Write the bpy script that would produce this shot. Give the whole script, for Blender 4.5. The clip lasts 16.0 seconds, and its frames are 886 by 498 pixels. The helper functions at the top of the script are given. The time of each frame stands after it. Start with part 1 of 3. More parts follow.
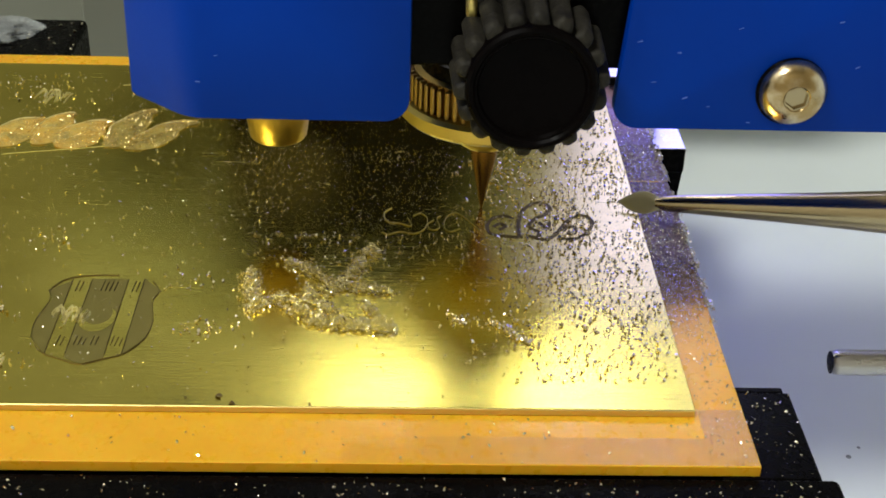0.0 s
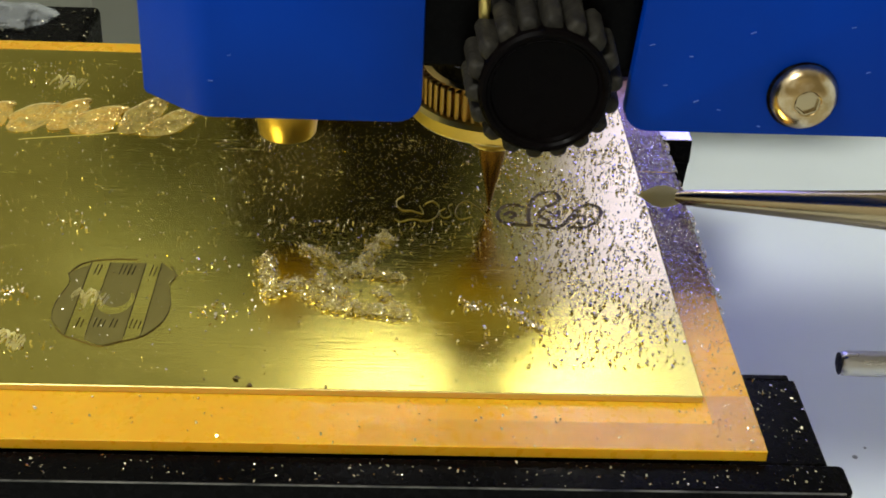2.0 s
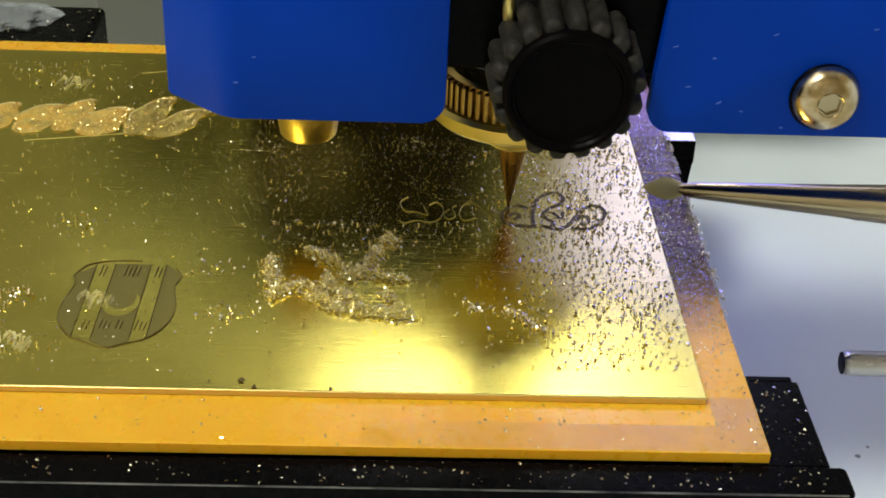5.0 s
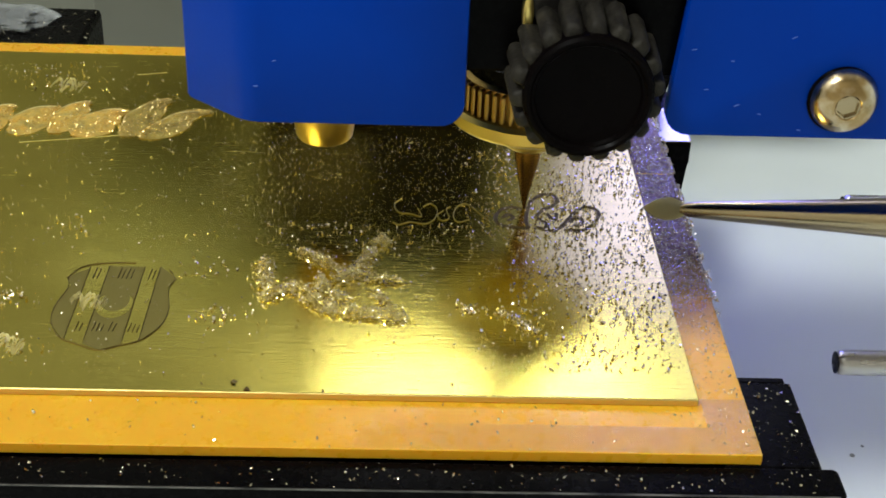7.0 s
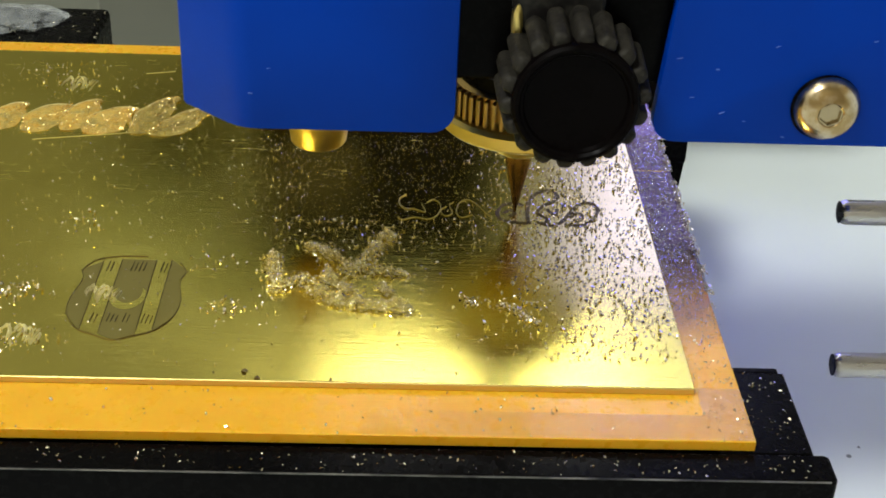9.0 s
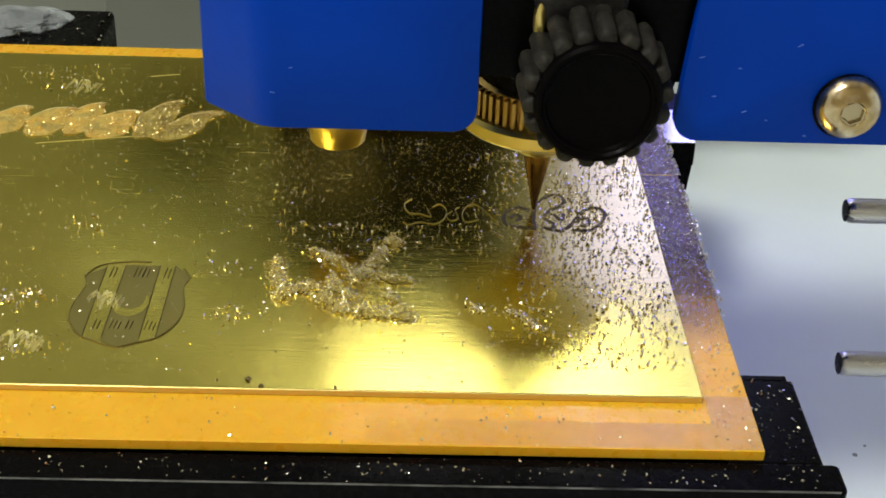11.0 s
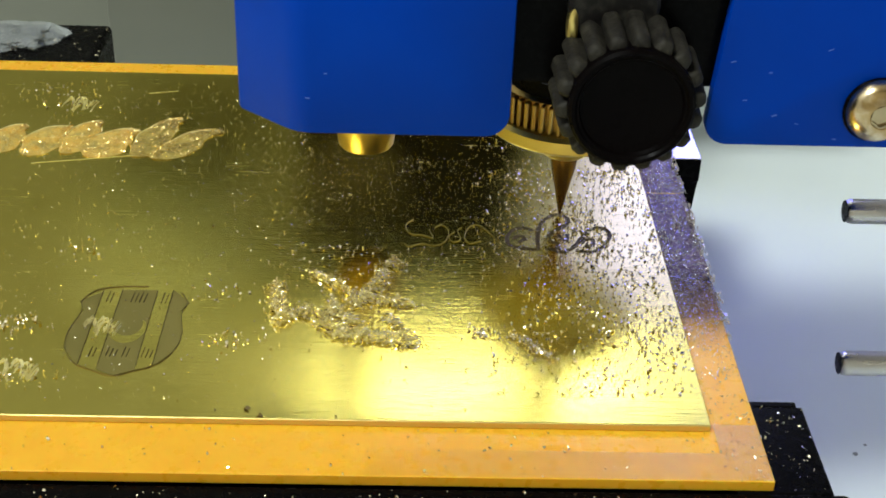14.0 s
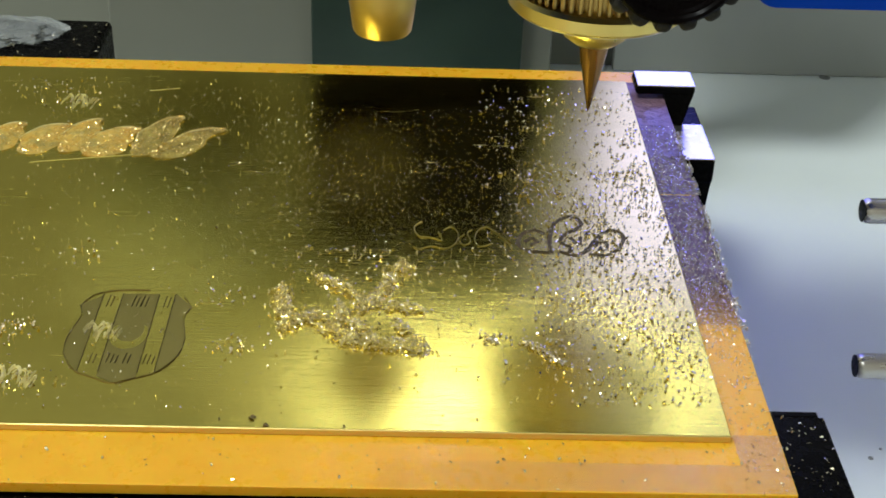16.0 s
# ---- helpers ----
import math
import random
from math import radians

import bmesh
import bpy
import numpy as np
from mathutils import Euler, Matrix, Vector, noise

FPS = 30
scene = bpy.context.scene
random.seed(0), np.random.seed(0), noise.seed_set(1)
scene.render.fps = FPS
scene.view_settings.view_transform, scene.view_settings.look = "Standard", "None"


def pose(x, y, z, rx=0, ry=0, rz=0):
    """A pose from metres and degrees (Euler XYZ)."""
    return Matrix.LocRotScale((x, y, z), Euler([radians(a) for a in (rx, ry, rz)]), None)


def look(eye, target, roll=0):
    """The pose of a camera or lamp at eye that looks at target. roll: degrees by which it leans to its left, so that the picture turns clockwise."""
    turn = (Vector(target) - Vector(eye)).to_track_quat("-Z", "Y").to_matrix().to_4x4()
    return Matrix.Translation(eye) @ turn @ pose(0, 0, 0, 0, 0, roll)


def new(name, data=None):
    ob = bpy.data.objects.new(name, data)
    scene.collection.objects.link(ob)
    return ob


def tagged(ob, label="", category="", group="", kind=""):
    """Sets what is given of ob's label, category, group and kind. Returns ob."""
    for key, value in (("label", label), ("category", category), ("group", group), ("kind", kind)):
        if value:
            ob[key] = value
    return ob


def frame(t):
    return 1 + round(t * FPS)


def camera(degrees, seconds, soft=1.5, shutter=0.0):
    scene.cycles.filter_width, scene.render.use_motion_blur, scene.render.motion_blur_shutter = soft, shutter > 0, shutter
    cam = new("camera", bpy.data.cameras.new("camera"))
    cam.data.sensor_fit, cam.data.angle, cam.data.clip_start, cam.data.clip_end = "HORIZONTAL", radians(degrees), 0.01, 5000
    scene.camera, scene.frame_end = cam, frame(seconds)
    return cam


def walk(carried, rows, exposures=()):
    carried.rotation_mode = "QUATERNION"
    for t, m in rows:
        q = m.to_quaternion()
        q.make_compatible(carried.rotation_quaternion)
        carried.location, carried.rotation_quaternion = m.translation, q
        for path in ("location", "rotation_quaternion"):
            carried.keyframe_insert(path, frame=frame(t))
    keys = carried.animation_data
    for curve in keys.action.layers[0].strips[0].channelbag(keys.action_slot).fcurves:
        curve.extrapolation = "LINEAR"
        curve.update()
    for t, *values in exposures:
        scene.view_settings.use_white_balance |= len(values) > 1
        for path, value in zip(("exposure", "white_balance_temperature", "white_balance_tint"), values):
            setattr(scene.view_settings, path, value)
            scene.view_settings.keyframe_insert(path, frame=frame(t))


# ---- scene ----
MM = 0.001

# camera rows: seconds, x, y, z, yaw, pitch, roll
PATH = [
    (0, -0.0391, -0.1438, 0.1090, -1.18, -30.59, -1.63), (0.5, -0.0395, -0.1438, 0.1094, -1.30, -30.72, -1.67),
    (1, -0.0406, -0.1440, 0.1099, -1.22, -30.74, -1.89), (1.5, -0.0413, -0.1440, 0.1103, -1.16, -30.83, -2.06),
    (2, -0.0417, -0.1436, 0.1104, -1.07, -31.01, -2.16), (2.5, -0.0418, -0.1439, 0.1106, -1.04, -31.05, -2.19),
    (3, -0.0418, -0.1437, 0.1105, -0.96, -31.09, -2.10), (3.5, -0.0418, -0.1444, 0.1112, -0.91, -31.10, -2.11),
    (4, -0.0418, -0.1441, 0.1113, -0.92, -31.16, -2.09), (6.5, -0.0408, -0.1440, 0.1119, -0.88, -31.21, -2.00),
    (7, -0.0403, -0.1443, 0.1120, -0.86, -31.25, -1.94), (7.5, -0.0409, -0.1442, 0.1118, -0.78, -31.28, -1.96),
    (8, -0.0426, -0.1457, 0.1134, -1.00, -31.17, -2.37), (8.5, -0.0416, -0.1471, 0.1141, -1.00, -31.19, -2.20),
    (11, -0.0412, -0.1470, 0.1145, -0.66, -31.36, -1.92), (11.5, -0.0412, -0.1471, 0.1145, -0.66, -31.28, -1.86),
    (12, -0.0414, -0.1474, 0.1149, -0.71, -31.31, -1.75), (12.5, -0.0414, -0.1474, 0.1149, -0.68, -31.28, -1.75),
    (13, -0.0417, -0.1471, 0.1146, -0.65, -31.32, -1.69), (13.5, -0.0412, -0.1476, 0.1149, -0.66, -31.36, -1.74),
    (14, -0.0411, -0.1482, 0.1154, -0.67, -31.32, -1.69), (14.5, -0.0417, -0.1485, 0.1158, -0.70, -31.27, -1.70),
    (15, -0.0420, -0.1485, 0.1158, -0.55, -31.22, -1.70), (15.5, -0.0428, -0.1479, 0.1158, -0.57, -31.23, -1.75),
    (16, -0.0429, -0.1436, 0.1132, -0.68, -31.49, -1.89),
]
cam = camera(35.54, 16.0, soft=1.75)
walk(cam, [(t, pose(x, y, z, 90 + p, r, w)) for t, x, y, z, w, p, r in PATH],
     exposures=[(0, -0.21, 6300, 10), (4, -0.17, 6300, 10), (7, -0.16, 6100, 10), (8.5, -0.08, 6200, 10), (11, -0.12, 6200, 10), (13, -0.08, 6000, 8), (14.5, 0.04, 5950, 6), (15, 0.04, 5900, 6), (15.5, -0.15, 5950, 7), (16, -0.2, 5950, 7)])

# ---------------- light ----------------
world = bpy.data.worlds.new("room_air")
scene.world = world
world.use_nodes = True
world.node_tree.nodes["Background"].inputs[0].default_value = (0.9, 0.95, 0.85, 1)
world.node_tree.nodes["Background"].inputs[1].default_value = 0.02


def area_lamp(name, eye, target, sx, sy, watts, colour):
    data = bpy.data.lights.new(name, "AREA")
    data.shape, data.size, data.size_y = "RECTANGLE", sx, sy
    data.energy, data.color = watts, colour
    ob = new(name, data)
    ob.matrix_world = look(eye, target)
    return ob


# ceiling lamp of the room, above and to the left of the machine
area_lamp("ceiling_lamp", (-0.54, -0.32, 1.14), (0.0, 0.05, 0), 0.3, 0.3, 16.4, (1.0, 0.99, 0.9))


# ---------------- materials ----------------
def material(name, colour, rough=0.5, metal=0.0, **more):
    m = bpy.data.materials.new(name)
    m.use_nodes = True
    b = m.node_tree.nodes["Principled BSDF"]
    b.inputs["Base Color"].default_value = (*colour, 1)
    b.inputs["Roughness"].default_value = rough
    b.inputs["Metallic"].default_value = metal
    for k, v in more.items():
        b.inputs[k.replace("_", " ")].default_value = v
    return m


def nodes(m):
    t = m.node_tree
    return t.nodes, t.links, t.nodes["Principled BSDF"]


def noise_node(m, scale, detail=4, stretch=(1, 1, 1), rough=0.55):
    n, l, b = nodes(m)
    tc = n.new("ShaderNodeTexCoord")
    mp = n.new("ShaderNodeMapping")
    mp.inputs["Scale"].default_value = stretch
    tx = n.new("ShaderNodeTexNoise")
    tx.inputs["Scale"].default_value = scale
    tx.inputs["Detail"].default_value = detail
    tx.inputs["Roughness"].default_value = rough
    l.new(tc.outputs["Object"], mp.inputs[0])
    l.new(mp.outputs[0], tx.inputs["Vector"])
    return tx.outputs["Fac"]


def ramp(m, fac, stops):
    n, l, b = nodes(m)
    r = n.new("ShaderNodeValToRGB")
    while len(r.color_ramp.elements) < len(stops):
        r.color_ramp.elements.new(0.5)
    for e, (p, c) in zip(r.color_ramp.elements, stops):
        e.position = p
        e.color = (*c, 1) if len(c) == 3 else c
    l.new(fac, r.inputs[0])
    return r.outputs[0]


def grey(v):
    return (v, v, v)


def bump(m, fac, strength, dist, base=None):
    n, l, b = nodes(m)
    k = n.new("ShaderNodeBump")
    k.inputs["Strength"].default_value = strength
    k.inputs["Distance"].default_value = dist
    l.new(fac, k.inputs["Height"])
    if base is not None:
        l.new(base, k.inputs["Normal"])
    l.new(k.outputs[0], b.inputs["Normal"])
    return k.outputs[0]


def plug(m, out, name):
    n, l, b = nodes(m)
    l.new(out, b.inputs[name])


# brushed brass: fine streaks along x, blotches of tarnish
brass = material("brushed_brass", (0.72, 0.6, 0.2), 0.25, 1.0)
tone = ramp(brass, noise_node(brass, 60, 5), [(0.3, (0.69, 0.58, 0.125)), (0.7, (0.79, 0.67, 0.165))])
gloss = ramp(brass, noise_node(brass, 1500, 5, (0.045, 1, 1), 0.75), [(0.3, grey(0.195)), (0.72, grey(0.27))])
scuffs = ramp(brass, noise_node(brass, 120, 6, (0.5, 1, 1), 0.7), [(0.5, grey(0.0)), (0.75, grey(0.05))])
hair = bump(brass, noise_node(brass, 900, 4, (0.035, 1, 1), 0.7), 0.11, 0.0001)
hair = bump(brass, noise_node(brass, 2600, 3, (0.06, 1, 1), 0.6), 0.2, 0.0001, hair)
n, l, b = nodes(brass)
sheen = n.new("ShaderNodeBsdfAnisotropic")
sheen.distribution = "BECKMANN"
more = n.new("ShaderNodeMath")
l.new(gloss, more.inputs[0])
l.new(scuffs, more.inputs[1])
l.new(tone, sheen.inputs["Color"])
l.new(more.outputs[0], sheen.inputs["Roughness"])
l.new(hair, sheen.inputs["Normal"])
along = n.new("ShaderNodeCombineXYZ")
along.inputs[0].default_value = 1.0
l.new(along.outputs[0], sheen.inputs["Tangent"])
sheen.inputs["Anisotropy"].default_value = -0.3
l.new(sheen.outputs[0], n["Material Output"].inputs["Surface"])
etched = material("etched_brass", (0.38, 0.32, 0.1), 0.42, 1.0)
bump(etched, noise_node(etched, 2500, 3), 0.4, 0.0001)
# Darkness of the cut lines lies in this colour, on ribbons above the plate.
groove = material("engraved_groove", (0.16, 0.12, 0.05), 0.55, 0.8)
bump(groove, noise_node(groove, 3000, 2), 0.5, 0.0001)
edge_brass = material("sheared_brass_edge", (0.66, 0.5, 0.16), 0.4, 0.8)
bump(edge_brass, noise_node(edge_brass, 1500, 3, (0.2, 1, 1)), 0.5, 0.0002)
heap_brass = material("heaped_brass_chip", (0.94, 0.85, 0.49), 0.2, 1.0)
rope_brass = material("packed_gold_chip", (0.92, 0.74, 0.32), 0.24, 1.0)
chip_brass = material("brass_chip", (0.81, 0.73, 0.52), 0.27, 1.0)
# Same brass chips; the cool lamp's light on the tape pales this copy.
cool_lit_chip = material("cool_lit_brass_chip", (0.78, 0.71, 0.62), 0.24, 1.0)
amber = material("amber_resin", (0.8, 0.36, 0.02), 0.3, 0.0, Subsurface_Weight=0.25, Subsurface_Scale=0.004)
plug(amber, ramp(amber, noise_node(amber, 45, 5), [(0.3, (0.68, 0.33, 0.008)), (0.7, (0.79, 0.42, 0.018))]), "Base Color")
plug(amber, ramp(amber, noise_node(amber, 500, 4), [(0.3, grey(0.22)), (0.75, grey(0.42))]), "Roughness")
bump(amber, noise_node(amber, 700, 3), 0.15, 0.0002)
black = material("black_anodised", (0.002, 0.0018, 0.0018), 0.3, Specular_IOR_Level=0.04)
plug(black, ramp(black, noise_node(black, 900, 4), [(0.35, grey(0.2)), (0.75, grey(0.36))]), "Roughness")
bump(black, noise_node(black, 3500, 2), 0.12, 0.0001)
pale_edge = material("pale_mottled_edge", (0.09, 0.088, 0.08), 0.4, 0.6)
plug(pale_edge, ramp(pale_edge, noise_node(pale_edge, 150, 5), [(0.35, (0.02, 0.02, 0.02)), (0.7, (0.2, 0.19, 0.17))]), "Base Color")
rubber = material("black_plastic", (0.02, 0.019, 0.018), 0.42, Specular_IOR_Level=0.25)
plug(rubber, ramp(rubber, noise_node(rubber, 700, 5), [(0.45, (0.006, 0.005, 0.005)), (0.8, (0.04, 0.038, 0.03))]), "Base Color")
bump(rubber, noise_node(rubber, 2500, 3), 0.25, 0.0002)
dusty = material("dusty_black_plastic", (0.02, 0.019, 0.017), 0.6, Specular_IOR_Level=0.15)
plug(dusty, ramp(dusty, noise_node(dusty, 500, 6, rough=0.7), [(0.35, (0.006, 0.005, 0.004)), (0.75, (0.032, 0.029, 0.021))]), "Base Color")
bump(dusty, noise_node(dusty, 1500, 4), 0.4, 0.0004)
knob_black = material("smooth_black_plastic", (0.0018, 0.0012, 0.0012), 0.34, Specular_IOR_Level=0.03)
plug(knob_black, ramp(knob_black, noise_node(knob_black, 500, 5), [(0.4, grey(0.26)), (0.75, grey(0.5))]), "Roughness")
blue = material("blue_powder_coat", (0.004, 0.05, 0.36), 0.4, Specular_IOR_Level=0.08)
plug(blue, ramp(blue, noise_node(blue, 60, 4), [(0.3, (0.0, 0.032, 0.32)), (0.7, (0.0, 0.037, 0.36))]), "Base Color")
bump(blue, noise_node(blue, 1800, 2), 0.06, 0.0002)
gold = material("turned_brass", (0.7, 0.56, 0.18), 0.24, 1.0)
plug(gold, ramp(gold, noise_node(gold, 500, 4, (1, 1, 0.2)), [(0.3, grey(0.26)), (0.75, grey(0.46))]), "Roughness")
tube_brass = material("dull_turned_brass", (0.52, 0.37, 0.1), 0.34, 1.0)
plug(tube_brass, ramp(tube_brass, noise_node(tube_brass, 400, 4, (1, 1, 6)), [(0.3, grey(0.28)), (0.75, grey(0.44))]), "Roughness")
# Flange underside: light bounced off the plate is put into this pale colour.
bounce_satin = material("bounce_lit_satin", (0.74, 0.75, 0.84), 0.42, 0.45)
bump(bounce_satin, noise_node(bounce_satin, 900, 3), 0.1, 0.0002)
dark_brass = material("darkened_brass", (0.38, 0.26, 0.08), 0.3, 1.0)
bronze = material("coated_carbide", (0.25, 0.14, 0.06), 0.24, 1.0)
warm_steel = material("tarnished_steel", (0.42, 0.34, 0.2), 0.2, 1.0)
blade_steel = material("dulled_steel_blade", (0.5, 0.44, 0.22), 0.5, 0.7)
bump(blade_steel, noise_node(blade_steel, 900, 3), 0.3, 0.0002)
steel = material("polished_steel", (0.5, 0.48, 0.46), 0.28, 1.0)
plug(steel, ramp(steel, noise_node(steel, 700, 4, (0.15, 1, 1)), [(0.3, grey(0.2)), (0.75, grey(0.4))]), "Roughness")
# Lamp glare on the black clamp tops, put into a pale metal.
glare_metal = material("lamp_glare_metal", (0.95, 0.88, 0.66), 0.32, 1.0)
plug(glare_metal, ramp(glare_metal, noise_node(glare_metal, 500, 4), [(0.3, grey(0.22)), (0.75, grey(0.42))]), "Roughness")
nickel = material("nickel_plate", (0.78, 0.7, 0.55), 0.22, 1.0)
plug(nickel, ramp(nickel, noise_node(nickel, 350, 4), [(0.38, (0.68, 0.58, 0.4)), (0.6, (0.4, 0.28, 0.12))]), "Base Color")
grey_paint = material("grey_painted_sheet", (0.5, 0.52, 0.5), 0.5)
plug(grey_paint, ramp(grey_paint, noise_node(grey_paint, 14, 4), [(0.3, (0.62, 0.67, 0.68)), (0.7, (0.68, 0.73, 0.73))]), "Base Color")
bump(grey_paint, noise_node(grey_paint, 900, 3), 0.08, 0.0002)
# Rear panel and rail are darker than the base sheet.
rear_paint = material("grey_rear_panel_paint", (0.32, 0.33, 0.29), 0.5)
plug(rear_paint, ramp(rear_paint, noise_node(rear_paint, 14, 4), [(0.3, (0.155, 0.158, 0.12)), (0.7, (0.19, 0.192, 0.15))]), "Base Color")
shade_green = material("dark_green_shade", (0.02, 0.05, 0.028), 0.45)
plug(shade_green, ramp(shade_green, noise_node(shade_green, 30, 5), [(0.3, (0.012, 0.026, 0.015)), (0.7, (0.02, 0.04, 0.024))]), "Base Color")
# Lighter copy of rear_paint: lamp light on the wall's right, in colour.
lit_wall_grey = material("lit_wall_grey_paint", (0.4, 0.41, 0.38), 0.5)
plug(lit_wall_grey, ramp(lit_wall_grey, noise_node(lit_wall_grey, 14, 4), [(0.3, (0.29, 0.3, 0.27)), (0.7, (0.35, 0.36, 0.33))]), "Base Color")
carriage_black = material("black_painted_casting", (0.004, 0.0028, 0.003), 0.6, Specular_IOR_Level=0.1)
bump(carriage_black, noise_node(carriage_black, 600, 4), 0.3, 0.0004)
shade_plate_black = material("brownish_black_paint", (0.03, 0.016, 0.02), 0.6)
bump(shade_plate_black, noise_node(shade_plate_black, 600, 4), 0.3, 0.0004)
pale_nick = material("chipped_paint", (0.06, 0.13, 0.5), 0.6)
spot_grey = material("greyish_spot", (0.2, 0.21, 0.21), 0.6)
grey_dull = material("dull_grey_cast", (0.05, 0.046, 0.052), 0.5, Specular_IOR_Level=0.2)
bump(grey_dull, noise_node(grey_dull, 900, 3), 0.3, 0.0003)
plaster = material("room_plaster", (0.6, 0.58, 0.52), 0.8)
plug(plaster, ramp(plaster, noise_node(plaster, 4, 4), [(0.3, (0.56, 0.54, 0.48)), (0.7, (0.64, 0.62, 0.56))]), "Base Color")
glue = material("clear_hot_glue", (0.85, 0.9, 0.9), 0.16, 0.0, Transmission_Weight=0.6, IOR=1.45, Alpha=0.5)
bump(glue, noise_node(glue, 600, 4), 0.6, 0.001)


def glow(name, colour, strength, rise=((0, 0.05), (0.3, 1), (0.82, 1), (1, 0.1)), foot=0.38):
    m = material(name, (0.25, 0.25, 0.25), 0.5)
    n, l, b = nodes(m)
    b.inputs["Emission Color"].default_value = (*colour, 1)
    # a diffuser is brightest over its lamps and fades to its rim
    tc, sep = n.new("ShaderNodeTexCoord"), n.new("ShaderNodeSeparateXYZ")
    l.new(tc.outputs["Generated"], sep.inputs[0])
    up = ((0, 0.05), (foot, 1), (0.82, 1), (1, 0.1))
    fall = [ramp(m, sep.outputs[k], [(p, grey(v)) for p, v in stops]) for k, stops in ((0, rise), (2, up))]
    mul, amp = n.new("ShaderNodeMath"), n.new("ShaderNodeMath")
    mul.operation = amp.operation = "MULTIPLY"
    l.new(fall[0], mul.inputs[0])
    l.new(fall[1], mul.inputs[1])
    l.new(mul.outputs[0], amp.inputs[0])
    amp.inputs[1].default_value = strength
    l.new(amp.outputs[0], b.inputs["Emission Strength"])
    return m


led_cool = glow("cool_led_diffuser", (0.2, 0.202, 1.0), 7.2, ((0, 0.04), (0.1, 0.2), (0.24, 0.8), (0.34, 1), (0.85, 1), (1, 0.1)), 0.2)
led_warm = glow("warm_led_diffuser", (1.0, 0.97, 0.66), 1.5, ((0, 0.15), (0.3, 0.6), (0.5, 1), (0.78, 1), (1, 0.35)))
led_chip = glow("warm_led_chip", (1.0, 0.98, 0.95), 17, ((0, 0), (0.5, 1), (1, 0)), 0.55)
led_neutral = glow("neutral_led_diffuser", (0.6, 0.62, 1.0), 4.6, ((0, 0.05), (0.14, 1), (0.82, 1), (1, 0.1)))
led_end = glow("white_led_chip", (1.0, 1.0, 0.95), 36, ((0, 0), (0.5, 1), (1, 0)), 0.55)
# The cool lamp's lilac sheen is put into the tape's tint and fade.
tape_film = material("sheen_tinted_tape", (0.2, 0.12, 0.17), 0.2, Specular_IOR_Level=0.7)
bump(tape_film, noise_node(tape_film, 330, 4), 1.0, 0.0012)
tn, tl, tb = nodes(tape_film)
tco, tsep, trange = tn.new("ShaderNodeTexCoord"), tn.new("ShaderNodeSeparateXYZ"), tn.new("ShaderNodeMapRange")
tl.new(tco.outputs["Object"], tsep.inputs[0])
tl.new(tsep.outputs[1], trange.inputs["Value"])
for key, value in (("From Min", 0.024), ("From Max", 0.044), ("To Min", 0.0), ("To Max", 1.0)):
    trange.inputs[key].default_value = value
tl.new(trange.outputs[0], tb.inputs["Alpha"])
crumb = material("crumbled_brass", (0.75, 0.45, 0.1), 0.42, 0.35)
plug(crumb, ramp(crumb, noise_node(crumb, 260, 5), [(0.35, (0.16, 0.12, 0.015)), (0.62, (0.44, 0.35, 0.08))]), "Base Color")
bump(crumb, noise_node(crumb, 1400, 5), 0.9, 0.0006)


# ---------------- mesh helpers, in millimetres ----------------
def part(name, bm, mat, parent=None, label="", smooth=False):
    bm.normal_update()
    me = bpy.data.meshes.new(name)
    bm.to_mesh(me)
    bm.free()
    me.transform(Matrix.Scale(MM, 4))
    me.materials.append(mat)
    if smooth:
        me.shade_smooth()
        me.set_sharp_from_angle(angle=radians(35))
    ob = new(name, me)
    if parent:
        ob.parent = parent
    if label:
        tagged(ob, label)
    return ob


def thing(name, label, category, group="", kind=""):
    return tagged(new(name), label, category, group, kind)


def box(x0, x1, y0, y1, z0, z1, bevel=0.0, seg=2, bm=None):
    bm = bm or bmesh.new()
    r = bmesh.ops.create_cube(bm, size=1)
    for v in r["verts"]:
        v.co = Vector((x0 + (v.co.x + 0.5) * (x1 - x0), y0 + (v.co.y + 0.5) * (y1 - y0), z0 + (v.co.z + 0.5) * (z1 - z0)))
    if bevel:
        es = list({e for v in r["verts"] for e in v.link_edges})
        bmesh.ops.bevel(bm, geom=es, offset=bevel, segments=seg, affect="EDGES", profile=0.5)
    return bm


def prism(points, axis, a, b, bevel=0.0, seg=2, bm=None):
    """Extrudes a flat outline along an axis from a to b. axis 'y': points are (x, z); axis 'z': (x, y)."""
    bm = bm or bmesh.new()
    put = (lambda p, k: (p[0], k, p[1])) if axis == "y" else (lambda p, k: (p[0], p[1], k))
    lo = [bm.verts.new(put(p, a)) for p in points]
    hi = [bm.verts.new(put(p, b)) for p in points]
    n = len(points)
    fs = [bm.faces.new(lo), bm.faces.new(hi[::-1])]
    for i in range(n):
        fs.append(bm.faces.new((lo[i], hi[i], hi[(i + 1) % n], lo[(i + 1) % n])))
    bmesh.ops.recalc_face_normals(bm, faces=fs)
    if bevel:
        es = [e for f in fs[:2] for e in f.edges]
        bmesh.ops.bevel(bm, geom=es, offset=bevel, segments=seg, affect="EDGES", profile=0.5)
    return bm


